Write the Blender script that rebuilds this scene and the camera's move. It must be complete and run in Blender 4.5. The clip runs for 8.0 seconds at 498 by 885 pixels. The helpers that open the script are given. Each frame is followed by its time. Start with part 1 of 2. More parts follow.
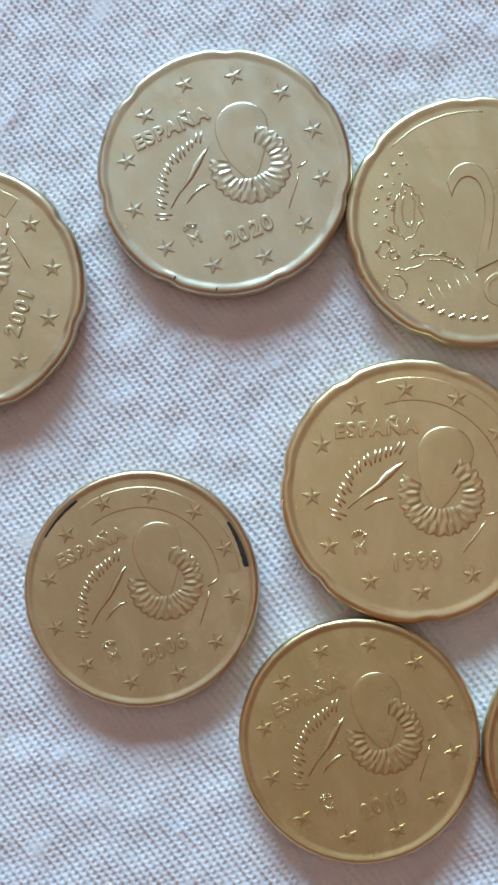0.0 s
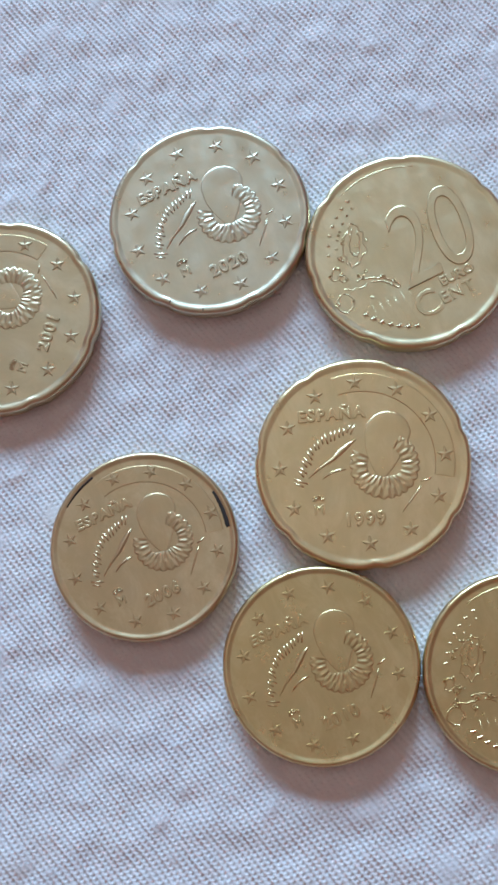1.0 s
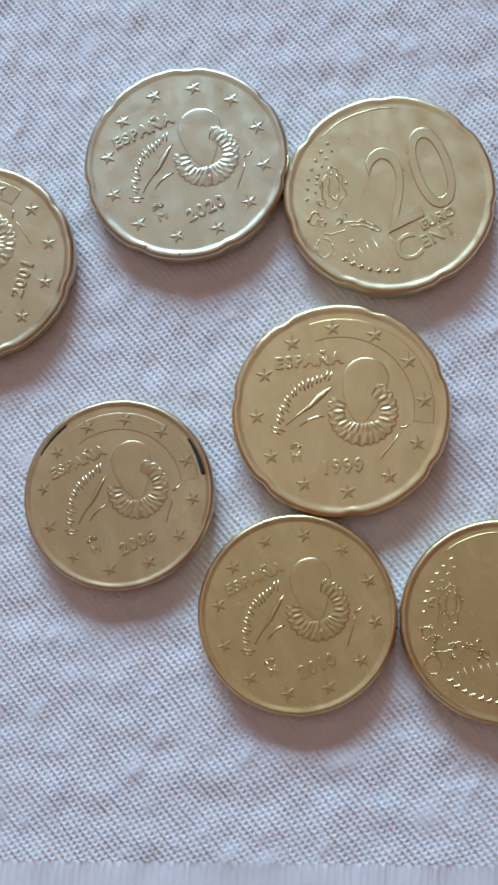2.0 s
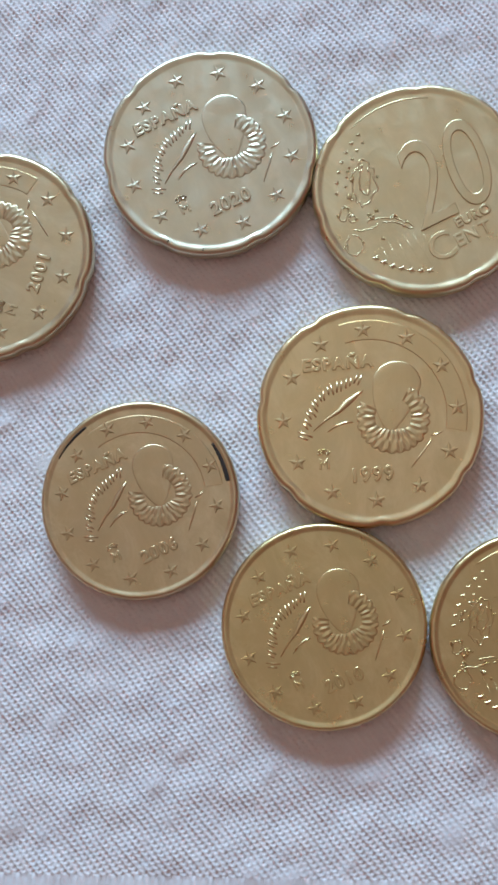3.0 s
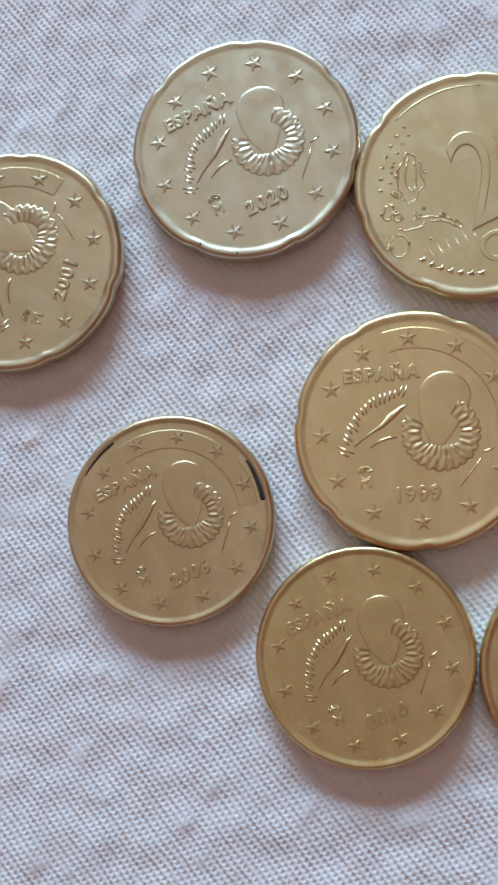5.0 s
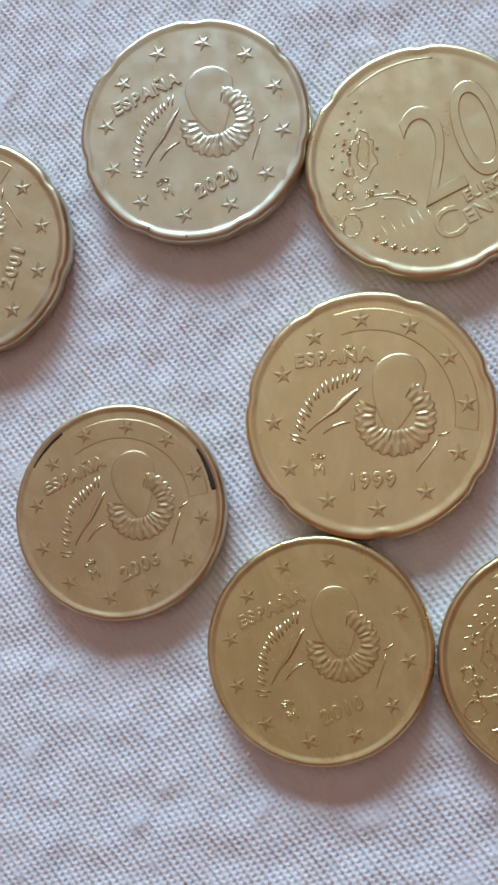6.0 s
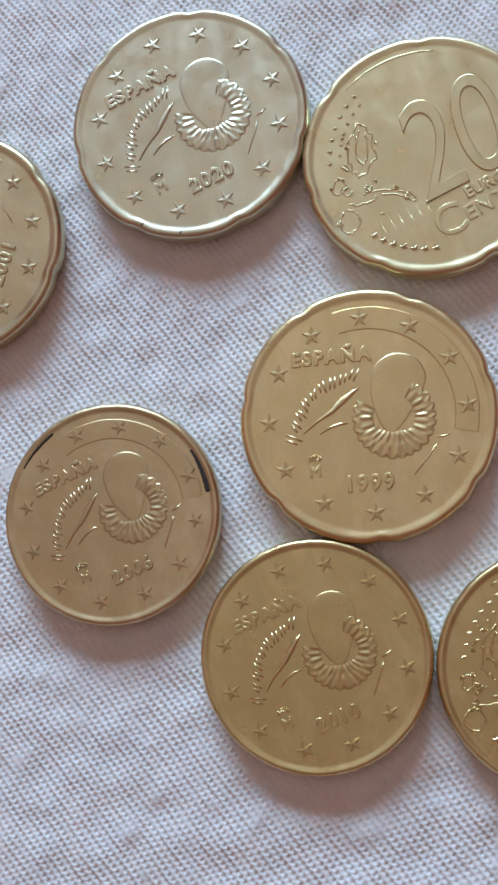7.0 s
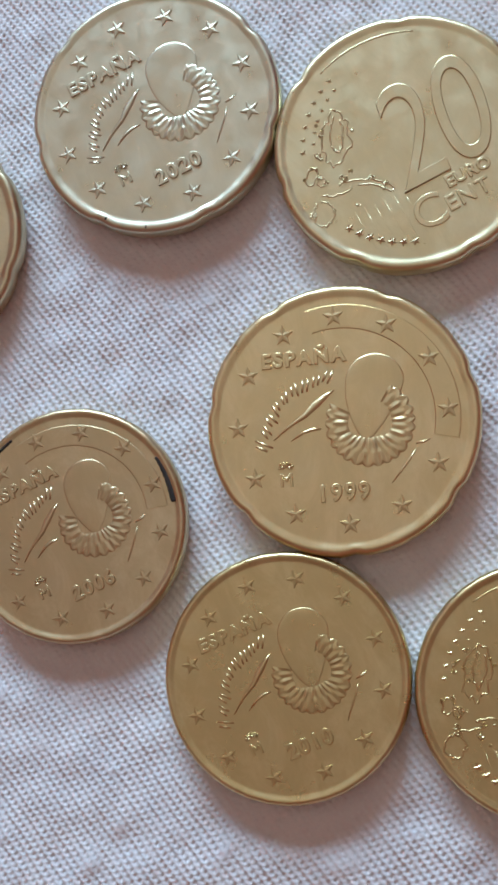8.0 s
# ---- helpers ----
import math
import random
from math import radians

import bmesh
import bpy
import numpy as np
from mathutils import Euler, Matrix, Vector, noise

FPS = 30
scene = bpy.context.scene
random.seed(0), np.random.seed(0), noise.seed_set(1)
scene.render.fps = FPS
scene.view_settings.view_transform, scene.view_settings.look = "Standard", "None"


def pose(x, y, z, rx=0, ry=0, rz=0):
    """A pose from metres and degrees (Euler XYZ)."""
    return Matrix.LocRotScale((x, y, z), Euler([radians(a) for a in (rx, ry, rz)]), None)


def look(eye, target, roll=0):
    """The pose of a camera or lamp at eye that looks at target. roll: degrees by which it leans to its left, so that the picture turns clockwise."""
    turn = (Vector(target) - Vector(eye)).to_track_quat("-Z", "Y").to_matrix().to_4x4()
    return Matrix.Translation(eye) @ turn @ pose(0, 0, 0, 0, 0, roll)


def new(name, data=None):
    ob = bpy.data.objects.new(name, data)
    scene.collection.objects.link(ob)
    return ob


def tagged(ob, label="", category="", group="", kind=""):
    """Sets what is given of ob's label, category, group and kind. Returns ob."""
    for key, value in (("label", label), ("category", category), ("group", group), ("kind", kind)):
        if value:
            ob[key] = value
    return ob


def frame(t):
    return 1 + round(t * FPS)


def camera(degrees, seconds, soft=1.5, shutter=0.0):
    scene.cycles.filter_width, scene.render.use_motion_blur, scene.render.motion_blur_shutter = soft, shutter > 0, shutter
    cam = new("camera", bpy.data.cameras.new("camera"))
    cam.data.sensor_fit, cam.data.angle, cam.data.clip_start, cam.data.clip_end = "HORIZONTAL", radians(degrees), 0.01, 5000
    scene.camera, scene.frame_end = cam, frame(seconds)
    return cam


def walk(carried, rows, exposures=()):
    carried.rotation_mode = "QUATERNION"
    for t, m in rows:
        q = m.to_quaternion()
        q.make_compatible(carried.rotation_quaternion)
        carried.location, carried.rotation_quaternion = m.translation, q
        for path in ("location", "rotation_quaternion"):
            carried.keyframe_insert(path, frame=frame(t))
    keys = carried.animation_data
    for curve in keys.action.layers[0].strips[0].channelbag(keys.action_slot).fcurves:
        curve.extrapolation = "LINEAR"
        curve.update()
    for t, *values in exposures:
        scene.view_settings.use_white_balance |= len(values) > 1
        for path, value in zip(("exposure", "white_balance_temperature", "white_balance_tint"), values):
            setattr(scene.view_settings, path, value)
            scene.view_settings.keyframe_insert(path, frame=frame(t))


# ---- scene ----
# ---------------------------------------------------------------- camera
cam = camera(25.0, 8.0, soft=2.9)
MM = 0.001
# seconds, eye in millimetres, turn in degrees
PATH = [
    (0, -10.50, -6.60, 95.71, 6.41, 1.95, 0.19),
    (0.5, -2.74, -12.45, 105.52, 8.60, 5.97, -0.05),
    (1, -1.64, -23.21, 115.79, 12.57, 5.12, -0.37),
    (1.5, -2.39, -24.57, 113.59, 11.27, 4.60, 0.06),
    (1.7, 1.31, -25.78, 113.26, 11.34, 5.25, -0.33),
    (2.8, -0.76, -21.45, 111.95, 9.55, 5.57, 0.00),
    (3, -3.09, -19.47, 110.77, 8.75, 4.58, 0.10),
    (3.5, -7.44, -15.85, 109.82, 7.79, 3.87, 0.51),
    (4, -3.69, -16.02, 108.05, 8.08, 6.56, 0.71),
    (4.2, -2.92, -15.59, 106.24, 7.94, 7.00, 0.71),
    (5.3, 1.59, -15.87, 102.57, 8.33, 8.97, 0.44),
    (5.5, 3.42, -16.26, 100.97, 8.47, 9.56, 0.32),
    (6, 6.50, -17.24, 99.39, 8.57, 10.02, -0.06),
    (6.5, 6.27, -16.77, 97.89, 8.53, 10.13, 0.09),
    (7, 6.19, -16.56, 97.19, 8.45, 9.80, 0.06),
    (7.5, 7.97, -16.15, 94.54, 8.63, 10.47, 0.08),
    (8, 9.76, -14.93, 90.86, 8.30, 11.03, 0.03),
]
walk(cam, [(t, pose(x * MM, y * MM, z * MM, rx, ry, rz)) for t, x, y, z, rx, ry, rz in PATH],
     exposures=[(0.0, -0.01, 5950, 4.5), (0.5, -0.08, 5850, 9), (1.0, -0.15, 5800, 9), (1.6, -0.24, 5850, 9.5), (3.0, -0.18, 6200, 10.5), (5.5, -0.18, 6300, 11.5), (8.0, -0.23, 6330, 12)])

# ---------------------------------------------------------------- world and light
world = bpy.data.worlds.new("sky")
scene.world = world
world.use_nodes = True
sky = world.node_tree.nodes.new("ShaderNodeTexSky")
sky.sky_type = "NISHITA"
sky.sun_disc = False
sky.sun_elevation, sky.sun_rotation = radians(40), radians(200)
world.node_tree.links.new(sky.outputs[0], world.node_tree.nodes["Background"].inputs[0])
world.node_tree.nodes["Background"].inputs[1].default_value = 0.1

sun = new("sun", bpy.data.lights.new("sun", "SUN"))
sun.data.energy, sun.data.angle, sun.data.color = 1.0, radians(12), (1.0, 0.95, 0.88)
sun.matrix_world = look((1, -4, 4), (0, 0, 0))

# window in the wall ahead, a little to the left of the cloth
WIN_X0, WIN_X1, WIN_Z0, WIN_Z1, WALL_Y = -0.98, 0.24, 0.42, 1.00, 1.5
daylight = new("window_daylight", bpy.data.lights.new("window_daylight", "AREA"))
daylight.data.shape, daylight.data.size, daylight.data.size_y = "RECTANGLE", WIN_X1 - WIN_X0 - 0.1, WIN_Z1 - WIN_Z0 - 0.1
daylight.data.energy, daylight.data.color = 55.0, (0.565, 0.81, 1.0)
daylight.matrix_world = look(((WIN_X0 + WIN_X1) / 2, WALL_Y + 0.06, (WIN_Z0 + WIN_Z1) / 2), ((WIN_X0 + WIN_X1) / 2, 0, (WIN_Z0 + WIN_Z1) / 2))


# ---------------------------------------------------------------- materials
def material(name):
    m = bpy.data.materials.new(name)
    m.use_nodes = True
    return m, m.node_tree.nodes, m.node_tree.links, m.node_tree.nodes["Principled BSDF"]


def noise_node(nodes, links, scale, detail=4.0, rough=0.55, stretch=None):
    tc = nodes.new("ShaderNodeTexCoord")
    n = nodes.new("ShaderNodeTexNoise")
    n.inputs["Scale"].default_value, n.inputs["Detail"].default_value, n.inputs["Roughness"].default_value = scale, detail, rough
    if stretch:
        mp = nodes.new("ShaderNodeMapping")
        mp.inputs["Scale"].default_value = stretch[:3]
        mp.inputs["Rotation"].default_value = (0, 0, radians(stretch[3]))
        links.new(tc.outputs["Object"], mp.inputs["Vector"])
        links.new(mp.outputs[0], n.inputs["Vector"])
    else:
        links.new(tc.outputs["Object"], n.inputs["Vector"])
    return n


def ramp_node(nodes, links, source, stops):
    r = nodes.new("ShaderNodeValToRGB")
    r.color_ramp.elements[0].position, r.color_ramp.elements[0].color = stops[0][0], (*stops[0][1], 1)
    r.color_ramp.elements[1].position, r.color_ramp.elements[1].color = stops[-1][0], (*stops[-1][1], 1)
    for at, col in stops[1:-1]:
        r.color_ramp.elements.new(at).color = (*col, 1)
    links.new(source, r.inputs[0])
    return r


def bump_node(nodes, links, source, strength, distance, before=None):
    b = nodes.new("ShaderNodeBump")
    b.inputs["Strength"].default_value, b.inputs["Distance"].default_value = strength, distance
    links.new(source, b.inputs["Height"])
    if before:
        links.new(before.outputs[0], b.inputs["Normal"])
    return b


def coin_metal(name, light, dark, rough):
    """Brass-coloured coin alloy: handled, with cloudy tarnish, fine scratches and grain."""
    m, nodes, links, p = material(name)
    p.inputs["Metallic"].default_value = 1.0
    cloud = noise_node(nodes, links, 260, 8, 0.72, (1.0, 0.55, 1.0, 20))
    cloud.inputs["Distortion"].default_value = 0.6
    col = ramp_node(nodes, links, cloud.outputs["Fac"], [(0.28, tuple(c * 0.92 for c in dark)), (0.5, dark), (0.72, light)])
    links.new(col.outputs[0], p.inputs["Base Color"])
    wear = noise_node(nodes, links, 420, 6, 0.65)
    rr = ramp_node(nodes, links, wear.outputs["Fac"], [(0.3, (rough - 0.08,) * 3), (0.7, (rough + 0.12,) * 3)])
    links.new(rr.outputs[0], p.inputs["Roughness"])
    grain = noise_node(nodes, links, 5200, 3, 0.6)
    scratch = noise_node(nodes, links, 900, 4, 0.6, (9.0, 0.6, 1.0, 35))
    dents = noise_node(nodes, links, 600, 3, 0.5)
    b = bump_node(nodes, links, grain.outputs["Fac"], 0.35, 0.00001)
    b = bump_node(nodes, links, scratch.outputs["Fac"], 0.18, 0.00001, b)
    b = bump_node(nodes, links, dents.outputs["Fac"], 0.06, 0.00005, b)
    links.new(b.outputs[0], p.inputs["Normal"])
    return m


METAL_PALE = coin_metal("pale_brass_alloy", (0.67, 0.635, 0.48), (0.60, 0.565, 0.42), 0.33)
METAL_YELLOW = coin_metal("yellow_brass_alloy", (0.80, 0.67, 0.405), (0.71, 0.58, 0.325), 0.33)
METAL_OLIVE = coin_metal("olive_brass_alloy", (0.67, 0.60, 0.41), (0.58, 0.505, 0.33), 0.33)
METAL_LEMON = coin_metal("bright_yellow_brass_alloy", (0.78, 0.71, 0.47), (0.69, 0.615, 0.385), 0.33)
METAL_GOLD = coin_metal("golden_brass_alloy", (0.73, 0.62, 0.35), (0.63, 0.51, 0.265), 0.31)
METAL_BROWN = coin_metal("tarnished_brass_alloy", (0.68, 0.58, 0.38), (0.57, 0.46, 0.28), 0.34)


def cloth_material():
    m, nodes, links, p = material("white_cotton")
    blot = noise_node(nodes, links, 260, 5, 0.6)
    col = ramp_node(nodes, links, blot.outputs["Fac"], [(0.3, (0.74, 0.74, 0.78)), (0.7, (0.82, 0.81, 0.83))])
    links.new(col.outputs[0], p.inputs["Base Color"])
    p.inputs["Roughness"].default_value = 0.75
    p.inputs["Sheen Weight"].default_value = 0.25
    p.inputs["Sheen Roughness"].default_value = 0.5
    fibre = noise_node(nodes, links, 7000, 4, 0.7)
    fuzz = noise_node(nodes, links, 1500, 4, 0.6)
    b = bump_node(nodes, links, fibre.outputs["Fac"], 0.5, 0.00006)
    b = bump_node(nodes, links, fuzz.outputs["Fac"], 0.4, 0.00008, b)
    links.new(b.outputs[0], p.inputs["Normal"])
    return m


def plain_material(name, a, b_col, scale, rough, bump=0.0005):
    m, nodes, links, p = material(name)
    n = noise_node(nodes, links, scale, 5, 0.6)
    col = ramp_node(nodes, links, n.outputs["Fac"], [(0.3, a), (0.7, b_col)])
    links.new(col.outputs[0], p.inputs["Base Color"])
    p.inputs["Roughness"].default_value = rough
    fine = noise_node(nodes, links, scale * 20, 4, 0.6)
    b = bump_node(nodes, links, fine.outputs["Fac"], 0.3, bump)
    links.new(b.outputs[0], p.inputs["Normal"])
    return m


CLOTH = cloth_material()
PLASTER = plain_material("warm_plaster", (0.72, 0.25, 0.15), (0.80, 0.30, 0.19), 3.0, 0.9)
CEILING_PAINT = plain_material("ceiling_paint", (0.82, 0.61, 0.43), (0.88, 0.67, 0.49), 3.0, 0.9)
FLOOR_WOOD = plain_material("floor_wood", (0.30, 0.14, 0.08), (0.38, 0.20, 0.12), 6.0, 0.5)
TABLE_WOOD = plain_material("table_wood", (0.28, 0.17, 0.09), (0.36, 0.23, 0.13), 9.0, 0.5)
WHITE_PAINT = plain_material("white_paint", (0.76, 0.76, 0.74), (0.82, 0.82, 0.80), 8.0, 0.45)
STAIN = plain_material("black_grime", (0.012, 0.010, 0.008), (0.03, 0.022, 0.016), 900.0, 0.7, 0.00002)


# ---------------------------------------------------------------- helpers
def mesh_of(bm, name, mat, smooth=True):
    me = bpy.data.meshes.new(name)
    bm.to_mesh(me)
    bm.free()
    if mat:
        me.materials.append(mat)
    if smooth:
        me.polygons.foreach_set("use_smooth", [True] * len(me.polygons))
    return me


def part(name, data, parent, label="", place=None):
    ob = new(name, data)
    ob.parent = parent
    if place is not None:
        ob.matrix_basis = place
    if label:
        tagged(ob, label)
    return ob


def box(bm, x0, x1, y0, y1, z0, z1):
    vs = [bm.verts.new((x, y, z)) for z in (z0, z1) for y in (y0, y1) for x in (x0, x1)]
    for f in ((0, 2, 3, 1), (4, 5, 7, 6), (0, 1, 5, 4), (2, 6, 7, 3), (0, 4, 6, 2), (1, 3, 7, 5)):
        bm.faces.new([vs[i] for i in f])


def box_thing(name, boxes, mat, bevel=0.0):
    bm = bmesh.new()
    for b in boxes:
        box(bm, *b)
    if bevel:
        bmesh.ops.bevel(bm, geom=bm.edges[:], offset=bevel, segments=2, affect="EDGES")
    return mesh_of(bm, name, mat, False)


# ---------------------------------------------------------------- room
RX0, RX1, RY0, ZF, ZC = -2.2, 2.0, -2.4, -0.75, 1.85
T = 0.15
Y1 = WALL_Y
tagged(new("floor", box_thing("floor", [(RX0 - T, RX1 + T, RY0 - T, Y1 + T, ZF - 0.1, ZF)], FLOOR_WOOD)), "plain brown wooden floor of the room", "floor", kind="structure")
tagged(new("ceiling", box_thing("ceiling", [(RX0 - T, RX1 + T, RY0 - T, Y1 + T, ZC, ZC + 0.1)], CEILING_PAINT)), "plain off-white painted ceiling of the room", "ceiling", kind="structure")
for nm, bx in (("wall_south", [(RX0, RX1, RY0 - T, RY0, ZF, ZC)]), ("wall_west", [(RX0 - T, RX0, RY0 - T, Y1 + T, ZF, ZC)]), ("wall_east", [(RX1, RX1 + T, RY0 - T, Y1 + T, ZF, ZC)]),
               ("wall_north", [(RX0, WIN_X0, Y1, Y1 + T, ZF, ZC), (WIN_X1, RX1, Y1, Y1 + T, ZF, ZC), (WIN_X0, WIN_X1, Y1, Y1 + T, ZF, WIN_Z0), (WIN_X0, WIN_X1, Y1, Y1 + T, WIN_Z1, ZC)])):
    tagged(new(nm, box_thing(nm, bx, PLASTER)), "plain warm plastered wall of the room", "wall", kind="structure")
window = tagged(new("window_1"), "white painted window with daylight outside", "window", kind="structure")
window.location = ((WIN_X0 + WIN_X1) / 2, Y1 + 0.1, WIN_Z0)
ww, wh = (WIN_X1 - WIN_X0) / 2, WIN_Z1 - WIN_Z0
part("window_frame", box_thing("window_frame", [(-ww, -ww + 0.05, -0.02, 0.02, 0, wh), (ww - 0.05, ww, -0.02, 0.02, 0, wh), (-ww + 0.05, ww - 0.05, -0.02, 0.02, 0, 0.05), (-ww + 0.05, ww - 0.05, -0.02, 0.02, wh - 0.05, wh)], WHITE_PAINT), window)

# table that carries the cloth
TABLE_TOP = -0.0009
table = tagged(new("table"), "brown wooden table under the white cloth", "table")
table.location = (0, 0, ZF)
H = TABLE_TOP - ZF
part("tabletop", box_thing("tabletop", [(-0.62, 0.62, -0.42, 0.42, H - 0.03, H)], TABLE_WOOD, 0.002), table)
leg_mesh = box_thing("leg", [(-0.03, 0.03, -0.03, 0.03, 0, H - 0.03)], TABLE_WOOD, 0.003)
for lx in (-0.55, 0.55):
    for ly in (-0.35, 0.35):
        part("leg", leg_mesh, table, place=pose(lx, ly, 0))


# ---------------------------------------------------------------- cloth, woven
def graded(lo, hi, a, b, fine, steps):
    """Places from lo to hi, evenly fine between a and b, ever wider outside."""
    mid = np.arange(a, b + fine / 2, fine)
    k = (np.arange(1, steps + 1) / steps) ** 3
    return np.concatenate([(a + (lo - a) * k)[::-1], mid, mid[-1] + (hi - mid[-1]) * k])


def soft_noise(x, y, seed, waves, low, high):
    rng = np.random.RandomState(seed)
    out = np.zeros_like(x)
    for _ in range(waves):
        a, w, ph = rng.uniform(0, 2 * math.pi), rng.uniform(low, high), rng.uniform(0, 2 * math.pi)
        out += np.sin((x * math.cos(a) + y * math.sin(a)) * w + ph)
    return out / math.sqrt(waves)


def woven_cloth():
    gx = graded(-580, 580, -50, 36, 0.095, 26)
    gy = graded(-400, 400, -44, 64, 0.095, 26)
    X, Y = np.meshgrid(gx, gy)
    near = np.clip(np.minimum(np.minimum(X + 54, 40 - X), np.minimum(Y + 48, 68 - Y)) / 4, 0, 1)
    # threads wander a little
    U = X + 0.07 * soft_noise(X, Y, 3, 10, 0.15, 1.1) + 0.02 * soft_noise(X, Y, 13, 10, 2.0, 5.0)
    V = Y + 0.07 * soft_noise(X, Y, 4, 10, 0.15, 1.1) + 0.02 * soft_noise(X, Y, 14, 10, 2.0, 5.0)
    rib, along, across, slip = radians(-50), 0.515, 0.60, 0.24
    p = (U * math.cos(rib) + V * math.sin(rib))
    q = (-U * math.sin(rib) + V * math.cos(rib)) / across
    row = np.floor(q)
    h = np.full_like(X, -0.07)
    thick = 1.0 + 0.10 * soft_noise(X, Y, 8, 12, 2.0, 5.0)
    for dr in (-1, 0, 1):
        r = row + dr
        y = (q - r - 0.5) * across
        s0 = (p - r * slip) / along
        for half, turn, long, wide, low, high in ((0.0, radians(-36), 0.36, 0.172, -0.045, 0.112), (0.5, radians(50), 0.30, 0.168, -0.055, 0.07)):
            s1 = s0 + half
            for dk in (-1, 0, 1):
                k = np.floor(s1) + dk
                x = (s1 - k - 0.5) * along
                yy = y - (across * 0.5 if half else 0.0)
                c, d = math.cos(turn - rib), math.sin(turn - rib)
                a, b = x * c + yy * d, -x * d + yy * c
                level = 1.0 + 0.22 * np.sin(k * 12.99 + r * 78.23)
                e = 1 - (a / long) ** 2 - (b / wide) ** 2
                h = np.maximum(h, np.where(e > 0, low + high * level * thick * np.sqrt(np.clip(e, 0, 1)), -0.07))
    h = h - 0.10 + 0.006 * np.cos(2 * math.pi * (q - 0.5))
    swell = 0.07 * soft_noise(X, Y, 5, 16, 0.5, 2.0) + 0.09 * soft_noise(X, Y, 6, 8, 0.06, 0.18)
    rng = np.random.RandomState(17)
    worn = np.zeros_like(X)
    coins = ((5.76, 23.25), (-15.95, 27.7), (0, 0), (-39, 17.25), (-22.7, -8.2), (-4.7, -20.4), (15.2, -21.3))
    # small lumps of lint, long across the weave, that hide the threads under them
    for k in range(430):
        px, py = rng.uniform(-50, 36), rng.uniform(-44, 64)
        big = k % 3 == 0
        rad, up, slim, lean = (rng.uniform(0.9, 1.7), rng.uniform(0.06, 0.15), rng.uniform(1.2, 2.2), rng.uniform(0.5, 1.2)) if big else (rng.uniform(0.3, 0.7), rng.uniform(0.03, 0.08), 1.2, rng.uniform(0, 3))
        if min(math.hypot(px - cx, py - cy) for cx, cy in coins) < 11.6 + 2 * rad:
            continue
        ix, iy = slice(*np.searchsorted(gx, (px - 3 * rad, px + 3 * rad))), slice(*np.searchsorted(gy, (py - 3 * rad, py + 3 * rad)))
        dx, dy = X[iy, ix] - px, Y[iy, ix] - py
        a, b = dx * math.cos(lean) + dy * math.sin(lean), (-dx * math.sin(lean) + dy * math.cos(lean)) * slim
        bell = np.exp(-(a * a + b * b) / rad ** 2)
        swell[iy, ix] += up * bell
        worn[iy, ix] = np.maximum(worn[iy, ix], bell * (0.6 if big else 0.45))
    worn = np.clip(worn + 0.10 * np.clip(soft_noise(X, Y, 23, 14, 0.3, 1.2), 0, 2), 0, 0.75)
    h = h * (1 - worn) - 0.085 * worn
    Z = h * near + np.clip(swell, -0.3, 0.30) * near - 0.1
    under = np.zeros_like(X)
    for cx, cy in coins:
        under = np.maximum(under, np.clip((12.2 - np.hypot(X - cx, Y - cy)) / 0.8, 0, 1))
    Z = np.where(under > 0, np.minimum(Z, -0.05 * under + (1 - under) * Z), Z)
    ny, nx = X.shape
    co = np.stack([X, Y, Z], -1).reshape(-1, 3) * MM
    idx = np.arange(nx * ny).reshape(ny, nx)
    quads = np.stack([idx[:-1, :-1], idx[:-1, 1:], idx[1:, 1:], idx[1:, :-1]], -1).reshape(-1, 4)
    me = bpy.data.meshes.new("tablecloth")
    me.vertices.add(len(co))
    me.vertices.foreach_set("co", co.ravel())
    me.loops.add(quads.size)
    me.loops.foreach_set("vertex_index", quads.ravel().astype(np.int32))
    me.polygons.add(len(quads))
    me.polygons.foreach_set("loop_start", np.arange(0, quads.size, 4, dtype=np.int32))
    me.polygons.foreach_set("use_smooth", np.ones(len(quads), dtype=bool))
    me.update(calc_edges=True)
    me.materials.append(CLOTH)
    return me


cloth = tagged(new("tablecloth", woven_cloth()), "white plain-woven cotton cloth spread on the table", "tablecloth")

# ---------------------------------------------------------------- coins
R20, R10 = 11.125, 9.875
SUNK = 0.13  # depth of the field below the rim


def profile(s, thick):
    """Radius and height pairs of the coin's section from the foot's centre round the edge to the face's centre; millimetres."""
    r, t = 11.125 * s, thick
    k = 0.70 if s < 0.95 else 0.92
    top = [(r - 0.04 * k, t - 0.38), (r - 0.12 * k, t - 0.22), (r - 0.24 * k, t - 0.10), (r - 0.38 * k, t - 0.03), (r - 0.52 * k, t), (r - 0.62 * k, t - 0.006), (r - 0.76 * k, t - 0.030),
           (r - 0.92 * k, t - 0.070), (r - 1.06 * k, t - 0.104), (r - 1.18 * k, t - 0.124), (r - 1.30 * k, t - SUNK), (r - 1.45 * k, t - SUNK), (r - 1.9, t - SUNK), (r - 4.0, t - SUNK), (r - 7.0, t - SUNK)]
    return [(0.4, 0.0), (r - 1.2, 0.0), (r - 0.6, 0.0), (r - 0.32, 0.08), (r - 0.15, 0.28), (r - 0.04, 0.6), (r, 0.95), (r, t - 0.6)] + top


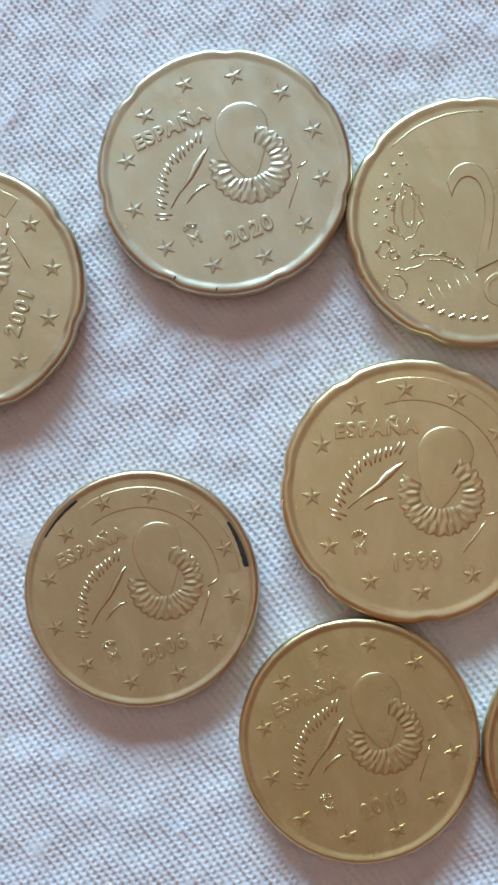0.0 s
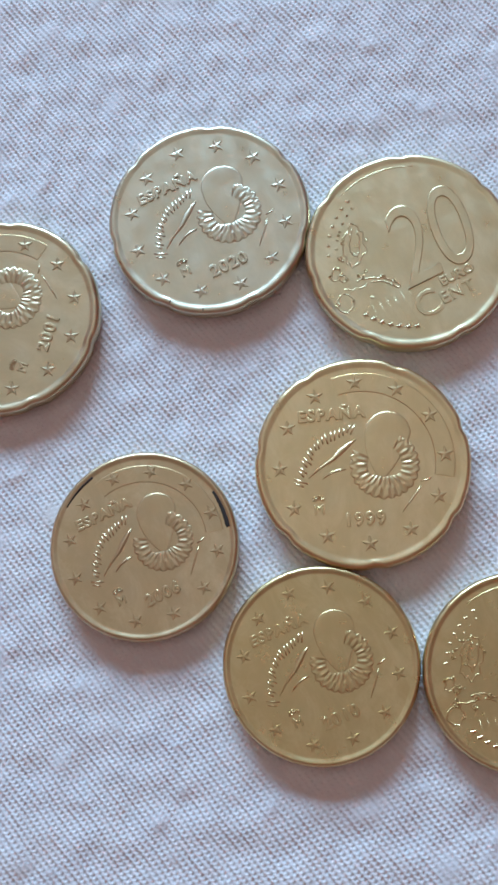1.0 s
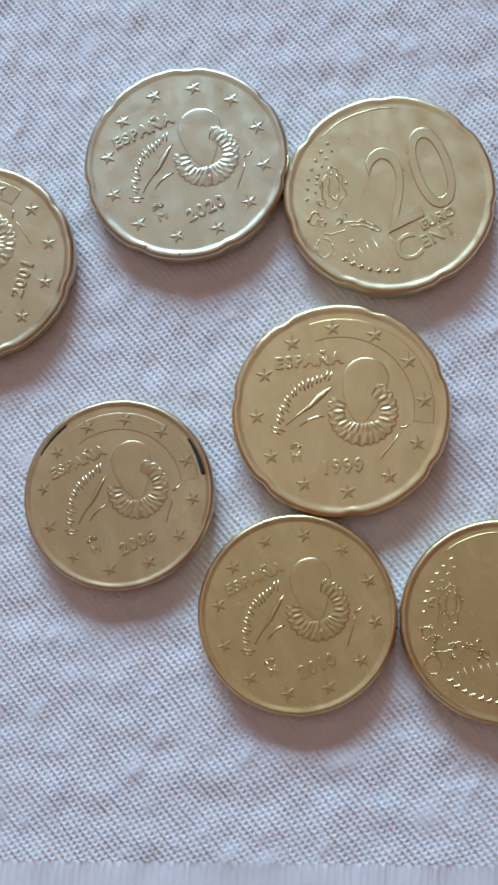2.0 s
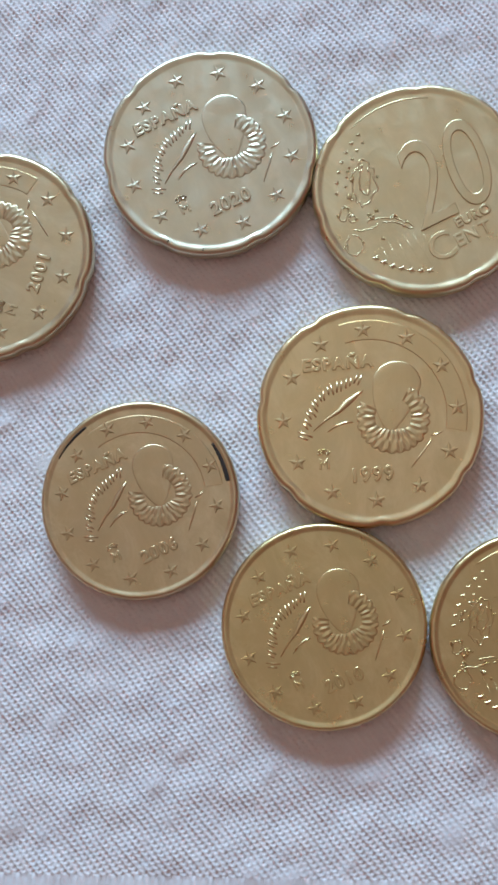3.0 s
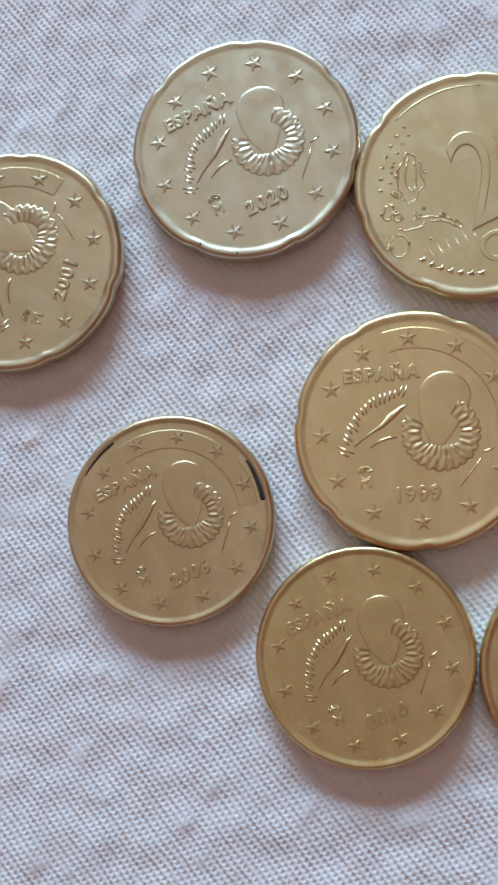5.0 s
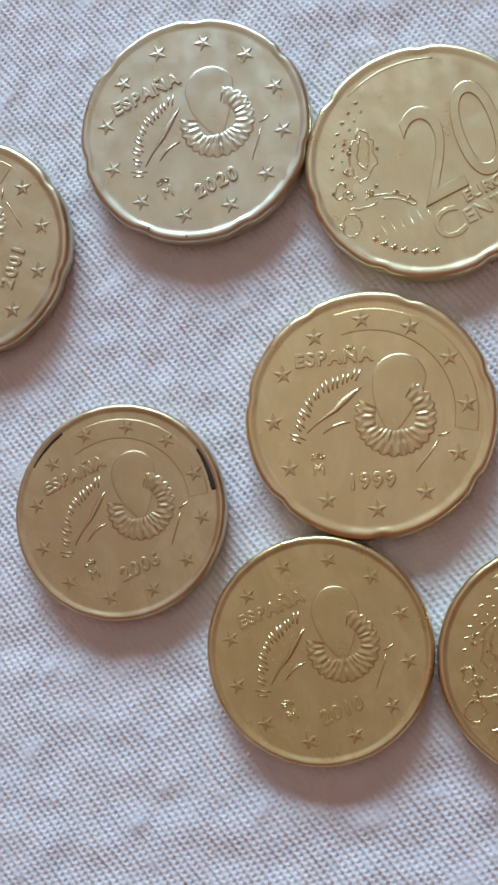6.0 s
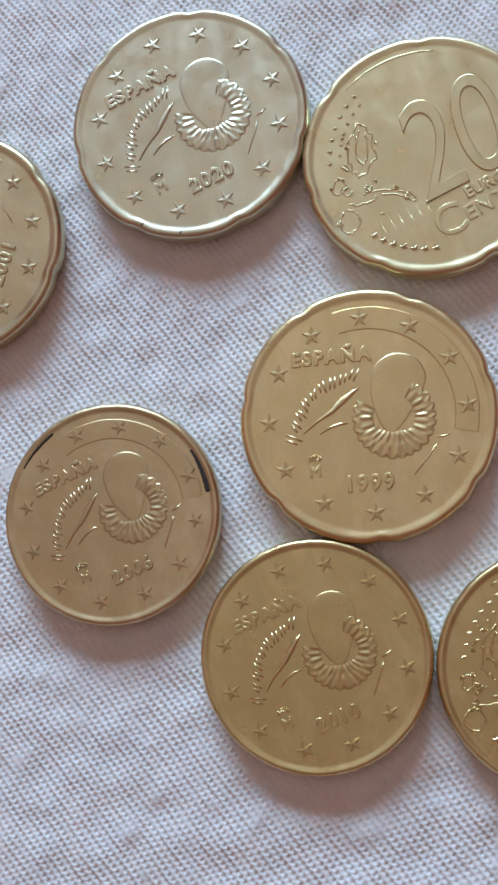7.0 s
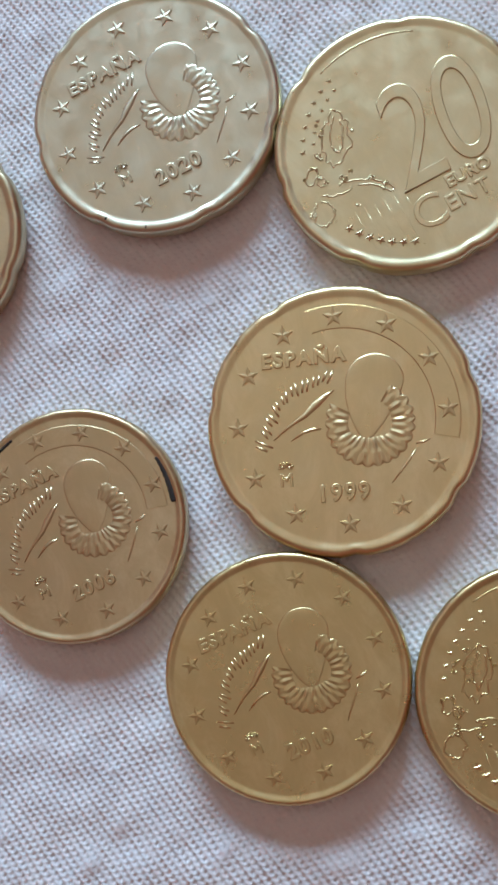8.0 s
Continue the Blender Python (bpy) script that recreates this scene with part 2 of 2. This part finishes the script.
def coin_body(s, thick, notches, mat, seed):
    """A struck blank with a rounded rim; the twenty-cent blank has seven shallow notches, the ten-cent a fine scallop."""
    bm = bmesh.new()
    n = 210
    rings = []
    for r, z in profile(s, thick):
        ring = []
        for k in range(n):
            a = 2 * math.pi * k / n
            if notches:
                d = (math.degrees(a) - notches[0] + 25.714) % 51.4286 - 25.714
                cut = 0.23 * math.exp(-((d / 3.9) ** 2))
            else:
                cut = 0.006 * math.cos(a * 40)
            w = min(1.0, max(0.0, (r - (11.125 * s - 1.25)) / 0.8))
            knock = noise.noise(Vector((math.cos(a) * 9, math.sin(a) * 9, seed * 7.3 + r * 0.8))) + 0.6 * noise.noise(Vector((math.cos(a) * 27, math.sin(a) * 27, seed * 3.1 + z)))
            rr = r - cut * w + 0.022 * knock * (1 if r > 11.125 * s - 1.3 else 0)
            zz = z + (0.016 * knock if z > thick - 0.3 and r > 11.125 * s - 1.1 else 0.0)
            ring.append(bm.verts.new((rr * math.cos(a) * MM, rr * math.sin(a) * MM, zz * MM)))
        rings.append(ring)
    for a, b in zip(rings[:-1], rings[1:]):
        for k in range(n):
            bm.faces.new((a[k], a[(k + 1) % n], b[(k + 1) % n], b[k]))
    bm.faces.new(list(reversed(rings[0])))
    bm.faces.new(rings[-1])
    return mesh_of(bm, "body", mat)


def star_mesh(size, mat, height=0.11):
    """Five-pointed star with a raised facetted face."""
    bm = bmesh.new()
    low, high = [], []
    for k in range(10):
        a = math.pi / 2 + math.pi * k / 5
        r = size * (1.0 if k % 2 == 0 else 0.42)
        low.append(bm.verts.new((r * math.cos(a) * MM, r * math.sin(a) * MM, -0.03 * MM)))
        high.append(bm.verts.new((r * 0.86 * math.cos(a) * MM, r * 0.86 * math.sin(a) * MM, height * 0.75 * MM)))
    tip = bm.verts.new((0, 0, height * 1.35 * MM))
    for k in range(10):
        j = (k + 1) % 10
        bm.faces.new((low[k], low[j], high[j], high[k]))
        bm.faces.new((high[k], high[j], tip))
    return mesh_of(bm, "star", mat, False)


def blade_mesh(points, mat, height=0.09, name="blade"):
    """A raised ridge along a line of (x, y, half width), sharp along its crest."""
    bm = bmesh.new()
    rows = []
    for k, (x, y, w) in enumerate(points):
        x0, y0, _ = points[max(k - 1, 0)]
        x1, y1, _ = points[min(k + 1, len(points) - 1)]
        dx, dy = x1 - x0, y1 - y0
        q = math.hypot(dx, dy) or 1
        nx_, ny_ = -dy / q, dx / q
        hz = height * min(1.0, 0.35 + w * 3)
        rows.append([bm.verts.new(((x + nx_ * o * w) * MM, (y + ny_ * o * w) * MM, z * MM)) for o, z in ((-1, -0.03), (-0.55, hz * 0.8), (0, hz), (0.55, hz * 0.8), (1, -0.03))])
    for a, b in zip(rows[:-1], rows[1:]):
        for k in range(4):
            bm.faces.new((a[k], b[k], b[k + 1], a[k + 1]))
    bm.faces.new(rows[0])
    bm.faces.new(list(reversed(rows[-1])))
    bmesh.ops.recalc_face_normals(bm, faces=bm.faces[:])
    return mesh_of(bm, name, mat)


def arc_points(r, a0, a1, n, w, cx=0.0, cy=0.0):
    return [(cx + r * math.cos(radians(a0 + (a1 - a0) * k / (n - 1))), cy + r * math.sin(radians(a0 + (a1 - a0) * k / (n - 1))), w) for k in range(n)]


def text_mesh(text, size, mat, name, spacing=1.0, depth=0.05, bevel=0.035, offset=0.0, shape=None, fine=4):
    """Raised lettering in the built-in font; size in millimetres; origin at the middle of its baseline."""
    cu = bpy.data.curves.new("lettering", "FONT")
    cu.body, cu.size, cu.align_x, cu.space_character = text, size * MM, "CENTER", spacing
    cu.extrude, cu.bevel_depth, cu.bevel_resolution, cu.resolution_u, cu.offset = depth * MM, bevel * MM, 2, fine, offset * MM
    ob = new("lettering", cu)
    bpy.context.view_layer.update()
    me = bpy.data.meshes.new_from_object(ob.evaluated_get(bpy.context.evaluated_depsgraph_get()))
    bpy.data.objects.remove(ob)
    bpy.data.curves.remove(cu)
    me.name = name
    if shape:
        me.transform(shape)
    me.materials.clear()
    me.materials.append(mat)
    return me


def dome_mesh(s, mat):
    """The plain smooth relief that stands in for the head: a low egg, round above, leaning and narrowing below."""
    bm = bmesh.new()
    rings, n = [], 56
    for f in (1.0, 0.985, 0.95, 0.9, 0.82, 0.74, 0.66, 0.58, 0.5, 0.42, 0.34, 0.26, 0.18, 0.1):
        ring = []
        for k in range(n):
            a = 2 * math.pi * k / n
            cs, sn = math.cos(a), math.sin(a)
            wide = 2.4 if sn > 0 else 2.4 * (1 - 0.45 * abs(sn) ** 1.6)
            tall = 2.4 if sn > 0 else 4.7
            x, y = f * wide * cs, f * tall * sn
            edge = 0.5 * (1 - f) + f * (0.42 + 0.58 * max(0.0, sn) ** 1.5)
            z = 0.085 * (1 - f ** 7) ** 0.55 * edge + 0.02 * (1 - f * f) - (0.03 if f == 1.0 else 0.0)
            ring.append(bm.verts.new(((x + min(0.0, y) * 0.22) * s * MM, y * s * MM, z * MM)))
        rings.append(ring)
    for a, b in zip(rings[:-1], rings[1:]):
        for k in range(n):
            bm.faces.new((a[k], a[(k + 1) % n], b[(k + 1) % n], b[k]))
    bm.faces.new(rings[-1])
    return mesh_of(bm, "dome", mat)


def ruff_mesh(s, mat):
    """A pleated collar: a row of radial folds inside, a row of shells set between them outside, a scalloped edge, open at the top."""
    bm = bmesh.new()
    a0, a1, pleats, per = -212.0, 58.0, 19, 10
    n = pleats * per
    rows = []
    fs = [0.0, 0.1, 0.22, 0.34, 0.44, 0.52, 0.60, 0.68, 0.77, 0.86, 0.94, 1.0]
    for k in range(n + 1):
        deg = a0 + (a1 - a0) * k / n
        a = radians(deg)
        u = k / per + 0.12 * math.sin(deg * 0.09)
        below = math.exp(-(((deg + 95) / 48) ** 4))
        outer, inner = 3.40 + 0.30 * abs(math.sin(math.pi * (u + 0.5))), 1.75 - 0.55 * below
        strong = 0.8 + 0.3 * math.sin(deg * 0.23 + 1.0)
        row = []
        for f in fs:
            r = inner + (outer - inner) * f
            swap = min(1.0, max(0.0, (f - 0.40) / 0.16)) * below + min(1.0, max(0.0, (f - 0.56) / 0.14)) * (1 - below) * 0.9
            fold = 2 / math.pi * math.asin(0.999 * math.cos(2 * math.pi * u)) * (1 - 2 * swap) * strong
            z = 0.06 + 0.025 * math.sin(math.pi * f) + 0.058 * fold * min(1.0, 0.4 + 2 * f)
            if f == 0.0:
                z = 0.01
            if f >= 0.94:
                z = z * 0.62 if f < 1.0 else -0.03
            row.append(bm.verts.new((r * math.cos(a) * s * MM, r * math.sin(a) * s * MM, z * MM)))
        rows.append(row)
    for a, b in zip(rows[:-1], rows[1:]):
        for k in range(len(fs) - 1):
            bm.faces.new((a[k], a[k + 1], b[k + 1], b[k]))
    bmesh.ops.recalc_face_normals(bm, faces=bm.faces[:])
    return mesh_of(bm, "ruff", mat)


def coast_mesh(seed, long, wide, mat, a0=0.0, a1=360.0, rough=0.28):
    """A thin ridge along an uneven shore line, closed or open."""
    n = 44
    pts = []
    for k in range(n + 1):
        q = radians(a0 + (a1 - a0) * k / n)
        m = 1 + rough * (noise.noise(Vector((math.cos(q) * 2.2, math.sin(q) * 2.2, seed * 3.7))) + 0.8 * noise.noise(Vector((math.cos(q) * 6, math.sin(q) * 6, seed * 1.9 + 5))))
        pts.append((long * m * math.cos(q), wide * m * math.sin(q), 0.085 + 0.05 * noise.noise(Vector((k * 0.7, seed, 0.0)))))
    return blade_mesh(pts, mat, 0.10, "shore_line")


def panel_mesh(s, mat):
    """A curved raised band along the rim that frames some of the stars."""
    bm = bmesh.new()
    rows = []
    for k in range(61):
        a = radians(-15 + 119 * k / 60)
        rows.append([bm.verts.new((r * s * math.cos(a) * MM, r * s * math.sin(a) * MM, z * MM)) for r, z in ((7.42, -0.02), (7.52, 0.045), (7.7, 0.05), (9.3, 0.05), (9.42, 0.045), (9.5, -0.02))])
    for a, b in zip(rows[:-1], rows[1:]):
        for k in range(5):
            bm.faces.new((a[k], a[k + 1], b[k + 1], b[k]))
    bm.faces.new(rows[0])
    bm.faces.new(list(reversed(rows[-1])))
    bmesh.ops.recalc_face_normals(bm, faces=bm.faces[:])
    return mesh_of(bm, "star_panel", mat, False)


def blob_mesh(seed, w, h, mat, name="land_relief", height=0.12, smooth=False):
    """A low raised patch with an uneven outline."""
    rng = random.Random(seed)
    bm = bmesh.new()
    n = 26
    rad = [1 + rng.uniform(-0.38, 0.38) for _ in range(n)]
    rad = [(rad[k - 1] + 2 * rad[k] + rad[(k + 1) % n]) / 4 for k in range(n)]
    rings = []
    for f, z in ((1.0, -0.03), (0.93, height * 0.7), (0.72, height)):
        rings.append([bm.verts.new((w * rad[k] * f * math.cos(2 * math.pi * k / n) * MM, h * rad[k] * f * math.sin(2 * math.pi * k / n) * MM, (z + (rng.uniform(-0.05, 0.05) if f < 0.9 else 0)) * MM)) for k in range(n)])
    for a, b in zip(rings[:-1], rings[1:]):
        for k in range(n):
            bm.faces.new((a[k], a[(k + 1) % n], b[(k + 1) % n], b[k]))
    c = bm.verts.new((0, 0, height * 0.9 * MM))
    for k in range(n):
        bm.faces.new((rings[-1][k], rings[-1][(k + 1) % n], c))
    return mesh_of(bm, name, mat, smooth)


def stain_mesh(s, thick, a0, a1, width, mat):
    """A thin dark crust in the corner between rim and field."""
    rng = random.Random(int(a0))
    bm = bmesh.new()
    r = 11.125 * s
    rows = []
    n = 24
    for k in range(n + 1):
        a = radians(a0 + (a1 - a0) * k / n)
        w = width * (0.55 + 0.45 * math.sin(math.pi * min(1, (k + 2) / n) ** 0.6)) * rng.uniform(0.85, 1.1)
        out = r - 0.72

        def slope(q):
            return thick - SUNK * min(1.0, max(0.0, (r - 0.43 - q) / 0.42))

        rows.append([bm.verts.new((q * math.cos(a) * MM, q * math.sin(a) * MM, (slope(q) + lift) * MM)) for q, lift in
                     ((out + 0.04, -0.03), (out, 0.03), (out - w * 0.5, 0.035), (out - w, 0.03), (out - w - 0.04, -0.03))])
    for a, b in zip(rows[:-1], rows[1:]):
        for k in range(4):
            bm.faces.new((a[k], b[k], b[k + 1], a[k + 1]))
    bm.faces.new(rows[0])
    bm.faces.new(list(reversed(rows[-1])))
    bmesh.ops.recalc_face_normals(bm, faces=bm.faces[:])
    return mesh_of(bm, "stain", mat)


GROUP = "coins on the cloth"


def blank(x, y, turn, thick, label, tilt=(0.0, 0.0)):
    coin = tagged(new("coin"), label, "coin", GROUP)
    coin.matrix_basis = pose(x * MM, y * MM, -0.03 * MM, tilt[0], tilt[1], turn)
    return coin


def head_coin(x, y, turn, ten, date, mat, label, panel, wear=1.0, tilt=(0, 0), stains=(), nicks=()):
    """The national side: ring of twelve stars, country name, plain head relief with a pleated collar, quill, mint mark and date."""
    s, thick = (R10 / R20, 1.93) if ten else (1.0, 2.14)
    g = s * 1.025 if ten else 1.0
    coin = blank(x, y, turn, thick, label, tilt)
    z = thick - SUNK
    part("body", coin_body(s, thick, None if ten else [14.0], mat, x), coin)

    def at(px, py, pz=0.0, rz=0.0):
        m = pose(px * g * MM, py * g * MM, (z + pz) * MM, 0, 0, rz)
        return m @ Matrix.Diagonal((1, 1, wear, 1))

    star = star_mesh(0.95 * s, mat, 0.105)
    for k in range(12):
        a = radians(30 * k)
        part("star", star, coin, place=at(8.5 * math.cos(a), 8.5 * math.sin(a), 0.05 if panel and 30 * k in (0, 30, 60, 90) else 0.0))
    if panel:
        part("star_panel", panel_mesh(s, mat), coin, "raised band framing four stars", at(0, 0))
    part("country_lettering", text_mesh("ESPA\u00d1A", 1.65 * s, mat, "country_lettering", 1.24, 0.085, 0.05, 0.035), coin, "raised capital letters", at(-2.75, 4.75))
    # plain slanting bars along an arc, two to a letter
    rng = random.Random(31)
    for k in range(9):
        a = 170 - 77 * (k / 8) ** 0.93
        big = 1.6 if k == 0 else 1.0
        q = radians(a)
        for side in (-0.24, 0.18):
            tall, lean = rng.uniform(0.32, 0.58) * big, rng.uniform(0.04, 0.2)
            low = rng.uniform(-0.14, 0.1)
            bar = blade_mesh([((side - lean) * s, (low - tall) * s, 0.11 * s), (side * s, low * s, 0.16 * s), ((side + lean) * s, (low + tall) * s, 0.10 * s)], mat, 0.05, "lettering_bar")
            part("lettering_bar", bar, coin, place=at(-0.5 + 6.2 * math.cos(q), -2.7 + 6.2 * math.sin(q), -0.016, a - 90 - 12))
    quill = [(-5.6, -1.25, 0.05), (-4.3, -0.25, 0.12), (-2.9, 0.55, 0.24), (-2.0, 1.35, 0.36), (-1.1, 2.0, 0.22), (-0.45, 2.4, 0.05)]
    part("quill", blade_mesh([(a * s, b * s, w * s) for a, b, w in quill], mat, 0.11, "quill"), coin, place=at(0, 0))
    plume = [(-4.2, -1.45, 0.05), (-3.2, -0.85, 0.14), (-2.4, -0.65, 0.16), (-1.7, -0.66, 0.06)]
    part("quill", blade_mesh([(a * s, b * s, w * s) for a, b, w in plume], mat, 0.09, "quill"), coin, place=at(0, 0))
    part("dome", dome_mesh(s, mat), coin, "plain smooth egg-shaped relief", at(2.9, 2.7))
    part("ruff", ruff_mesh(s, mat), coin, "pleated collar relief with scalloped edge", at(2.25, -0.55))
    part("mint_mark", text_mesh("M", 1.45 * s, mat, "mint_mark", 1.0, 0.06, 0.04, 0.0), coin, place=at(-4.8, -5.05))
    for k in (-1, 0, 1):
        part("crown_point", blob_mesh(5 + k, 0.26 * s, 0.24 * s, mat, "crown_point"), coin, place=at(-4.8 + 0.38 * k, -3.45 + (0.12 if k == 0 else 0)))
    part("date", text_mesh(date, 1.85 * s, mat, "date", 1.2, 0.09, 0.05, 0.03), coin, "raised year numerals", at(-0.3, -6.55))
    line = [(5.7, -3.0, 0.05), (5.2, -3.7, 0.1), (4.4, -4.6, 0.11), (3.6, -5.55, 0.04)]
    part("stroke", blade_mesh([(a * s, b * s, w * s) for a, b, w in line], mat, 0.08, "stroke"), coin, place=at(0, 0))
    part("stroke", blade_mesh([(5.75 * s, -2.55 * s, 0.06), (6.3 * s, -2.5 * s, 0.13), (6.85 * s, -2.3 * s, 0.06)], mat, 0.08, "stroke"), coin, place=at(0, 0))
    for a0, a1, w in stains:
        part("stain", stain_mesh(s, thick, a0, a1, w, STAIN), coin, "black grime in the corner of the rim")
    for a, r in nicks:
        q = radians(a)
        part("nick", blob_mesh(int(-a), 0.16, 0.1, STAIN, "nick", 0.03), coin, "small dark nick in the rim", pose(r * math.cos(q) * MM, r * math.sin(q) * MM, (thick - 0.015) * MM, 0, 0, a))
    return coin


def value_coin(x, y, turn, ten, mat, label, tilt=(0, 0)):
    """The value side: large numeral, unit lettering, uneven map relief, fine lines and small stars."""
    s, thick = (R10 / R20, 1.93) if ten else (1.0, 2.14)
    coin = blank(x, y, turn, thick, label, tilt)
    z = thick - SUNK
    part("body", coin_body(s, thick, None if ten else [16.0], mat, x), coin)

    def at(px, py, rz=0.0, pz=0.0):
        return pose(px * s * MM, py * s * MM, (z + pz) * MM, 0, 0, rz)

    lean = Matrix(((0.93, 0.19, 0, 0), (0, 1.24, 0, 0), (0, 0, 1, 0), (0, 0, 0, 1)))
    part("numeral", text_mesh("10" if ten else "20", 10.6 * s, mat, "numeral", 0.92, 0.04, 0.07, -0.1, lean, 12), coin, "large raised value numerals", at(2.2, -4.1))
    part("unit_lettering", text_mesh("EURO", 1.4 * s, mat, "unit_lettering", 1.1, 0.06, 0.045, 0.02), coin, "raised capital letters", at(3.1, -5.35))
    part("unit_lettering", text_mesh("C", 4.0 * s, mat, "unit_lettering"), coin, "raised capital letter", at(-1.1, -7.7))
    part("unit_lettering", text_mesh("ENT", 1.9 * s, mat, "unit_lettering", 1.15), coin, "raised capital letters", at(2.25, -7.2))
    rng = random.Random(11 if ten else 7)
    shores = [(-5.0, 3.1, 64, 2.35, 1.15, 0, 360), (-4.8, 3.3, 64, 1.5, 0.55, 20, 330), (-8.2, 1.1, 50, 0.75, 0.45, 0, 360), (-7.7, 0.3, 80, 0.45, 0.3, 0, 360),
              (-8.7, -2.3, 62, 1.0, 0.85, 40, 380), (-6.9, -0.9, -10, 1.3, 0.55, 200, 340), (-4.8, -1.7, -27, 1.9, 0.55, 10, 175), (-4.2, -2.3, -40, 1.1, 0.3, 20, 170), (-3.0, -2.9, -60, 0.5, 0.25, 0, 360)]
    for k, (lx, ly, rz, long, wide, a0, a1) in enumerate(shores):
        part("shore_line", coast_mesh(k + (20 if ten else 0), long * s, wide * s, mat, a0, a1), coin, place=at(lx, ly, rz))
    for k in range(34 if ten else 22):
        lx, ly, rz, long, wide, a0, a1 = shores[k % len(shores)]
        q = rng.uniform(0, 2 * math.pi)
        w = rng.uniform(0.14, 0.32) * s
        patch = blob_mesh(k + 40, w, w * rng.uniform(0.6, 1.0), mat, "land_relief", rng.uniform(0.07, 0.12))
        part("land_relief", patch, coin, place=at(lx + 1.1 * long * math.cos(q) * 0.8, ly + 1.1 * long * math.sin(q) * 0.8, rng.uniform(-60, 60)))
    # added ridge that stands in for the highlight in the rim's inner corner
    part("glint_ridge", blade_mesh([(a * s, b * s, 0.05 + 0.04 * math.sin(math.pi * k / 24)) for k, (a, b, _) in enumerate(arc_points(9.6, 112, 60, 25, 0.05))], mat, 0.09, "glint_ridge"), coin, "thin added ridge imitating the highlight along the rim", at(0, 0))
    for k in range(7):
        a = radians(-149 + 6.2 * k)
        part("star", star_mesh(0.42 * s, mat, 0.13), coin, place=at(8.65 * math.cos(a), 8.65 * math.sin(a)))
    for k in range(7):
        a = radians(157 - 7.5 * k)
        part("star", star_mesh(0.27 * s, mat, 0.08), coin, place=at(8.6 * math.cos(a), 8.6 * math.sin(a)))
    for k in range(6):
        a = radians(152 - 7.5 * k)
        part("star", star_mesh(0.2 * s, mat, 0.07), coin, place=at(7.7 * math.cos(a), 7.7 * math.sin(a)))
    for k in range(6):
        x0 = -6.4 + 0.85 * k
        part("stripe", blade_mesh([(x0 * s, (-3.4 - 0.1 * k) * s, 0.04), ((x0 + 0.05) * s, -5.2 * s, 0.05), ((x0 + 0.15) * s, (-7.2 - 0.2 * k) * s, 0.04)], mat, 0.02, "stripe"), coin, place=at(0, 0, 0, -0.009))
    return coin


value_coin(5.62, 23.08, 25.6, False, METAL_LEMON, "yellow-gold twenty-cent coin with its value side up on white cloth")
head_coin(-15.95, 27.70, 24.5, False, "2020", METAL_PALE, "pale gold twenty-cent coin dated 2020 on white cloth", False, nicks=((-138.0, 10.5), (-117.5, 10.62)))
head_coin(0.0, 0.0, 4.0, False, "1999", METAL_YELLOW, "worn gold twenty-cent coin dated 1999 on white cloth", True)
head_coin(-39.0, 17.25, 72.1, False, "2001", METAL_OLIVE, "worn gold twenty-cent coin dated 2001 lying turned sideways on cloth", True)
head_coin(-22.71, -8.19, 25.2, True, "2006", METAL_BROWN, "brownish ten-cent coin dated 2006 with black grime at the rim", True, 0.85, stains=((-14.0, 12.0, 0.42), (102.0, 128.0, 0.2)))
head_coin(-4.67, -20.44, 23.5, True, "2010", METAL_GOLD, "deep golden ten-cent coin dated 2010 on white cloth", False, 0.85)
value_coin(15.22, -21.33, 16.0, True, METAL_GOLD, "deep golden ten-cent coin with its value side up on white cloth")
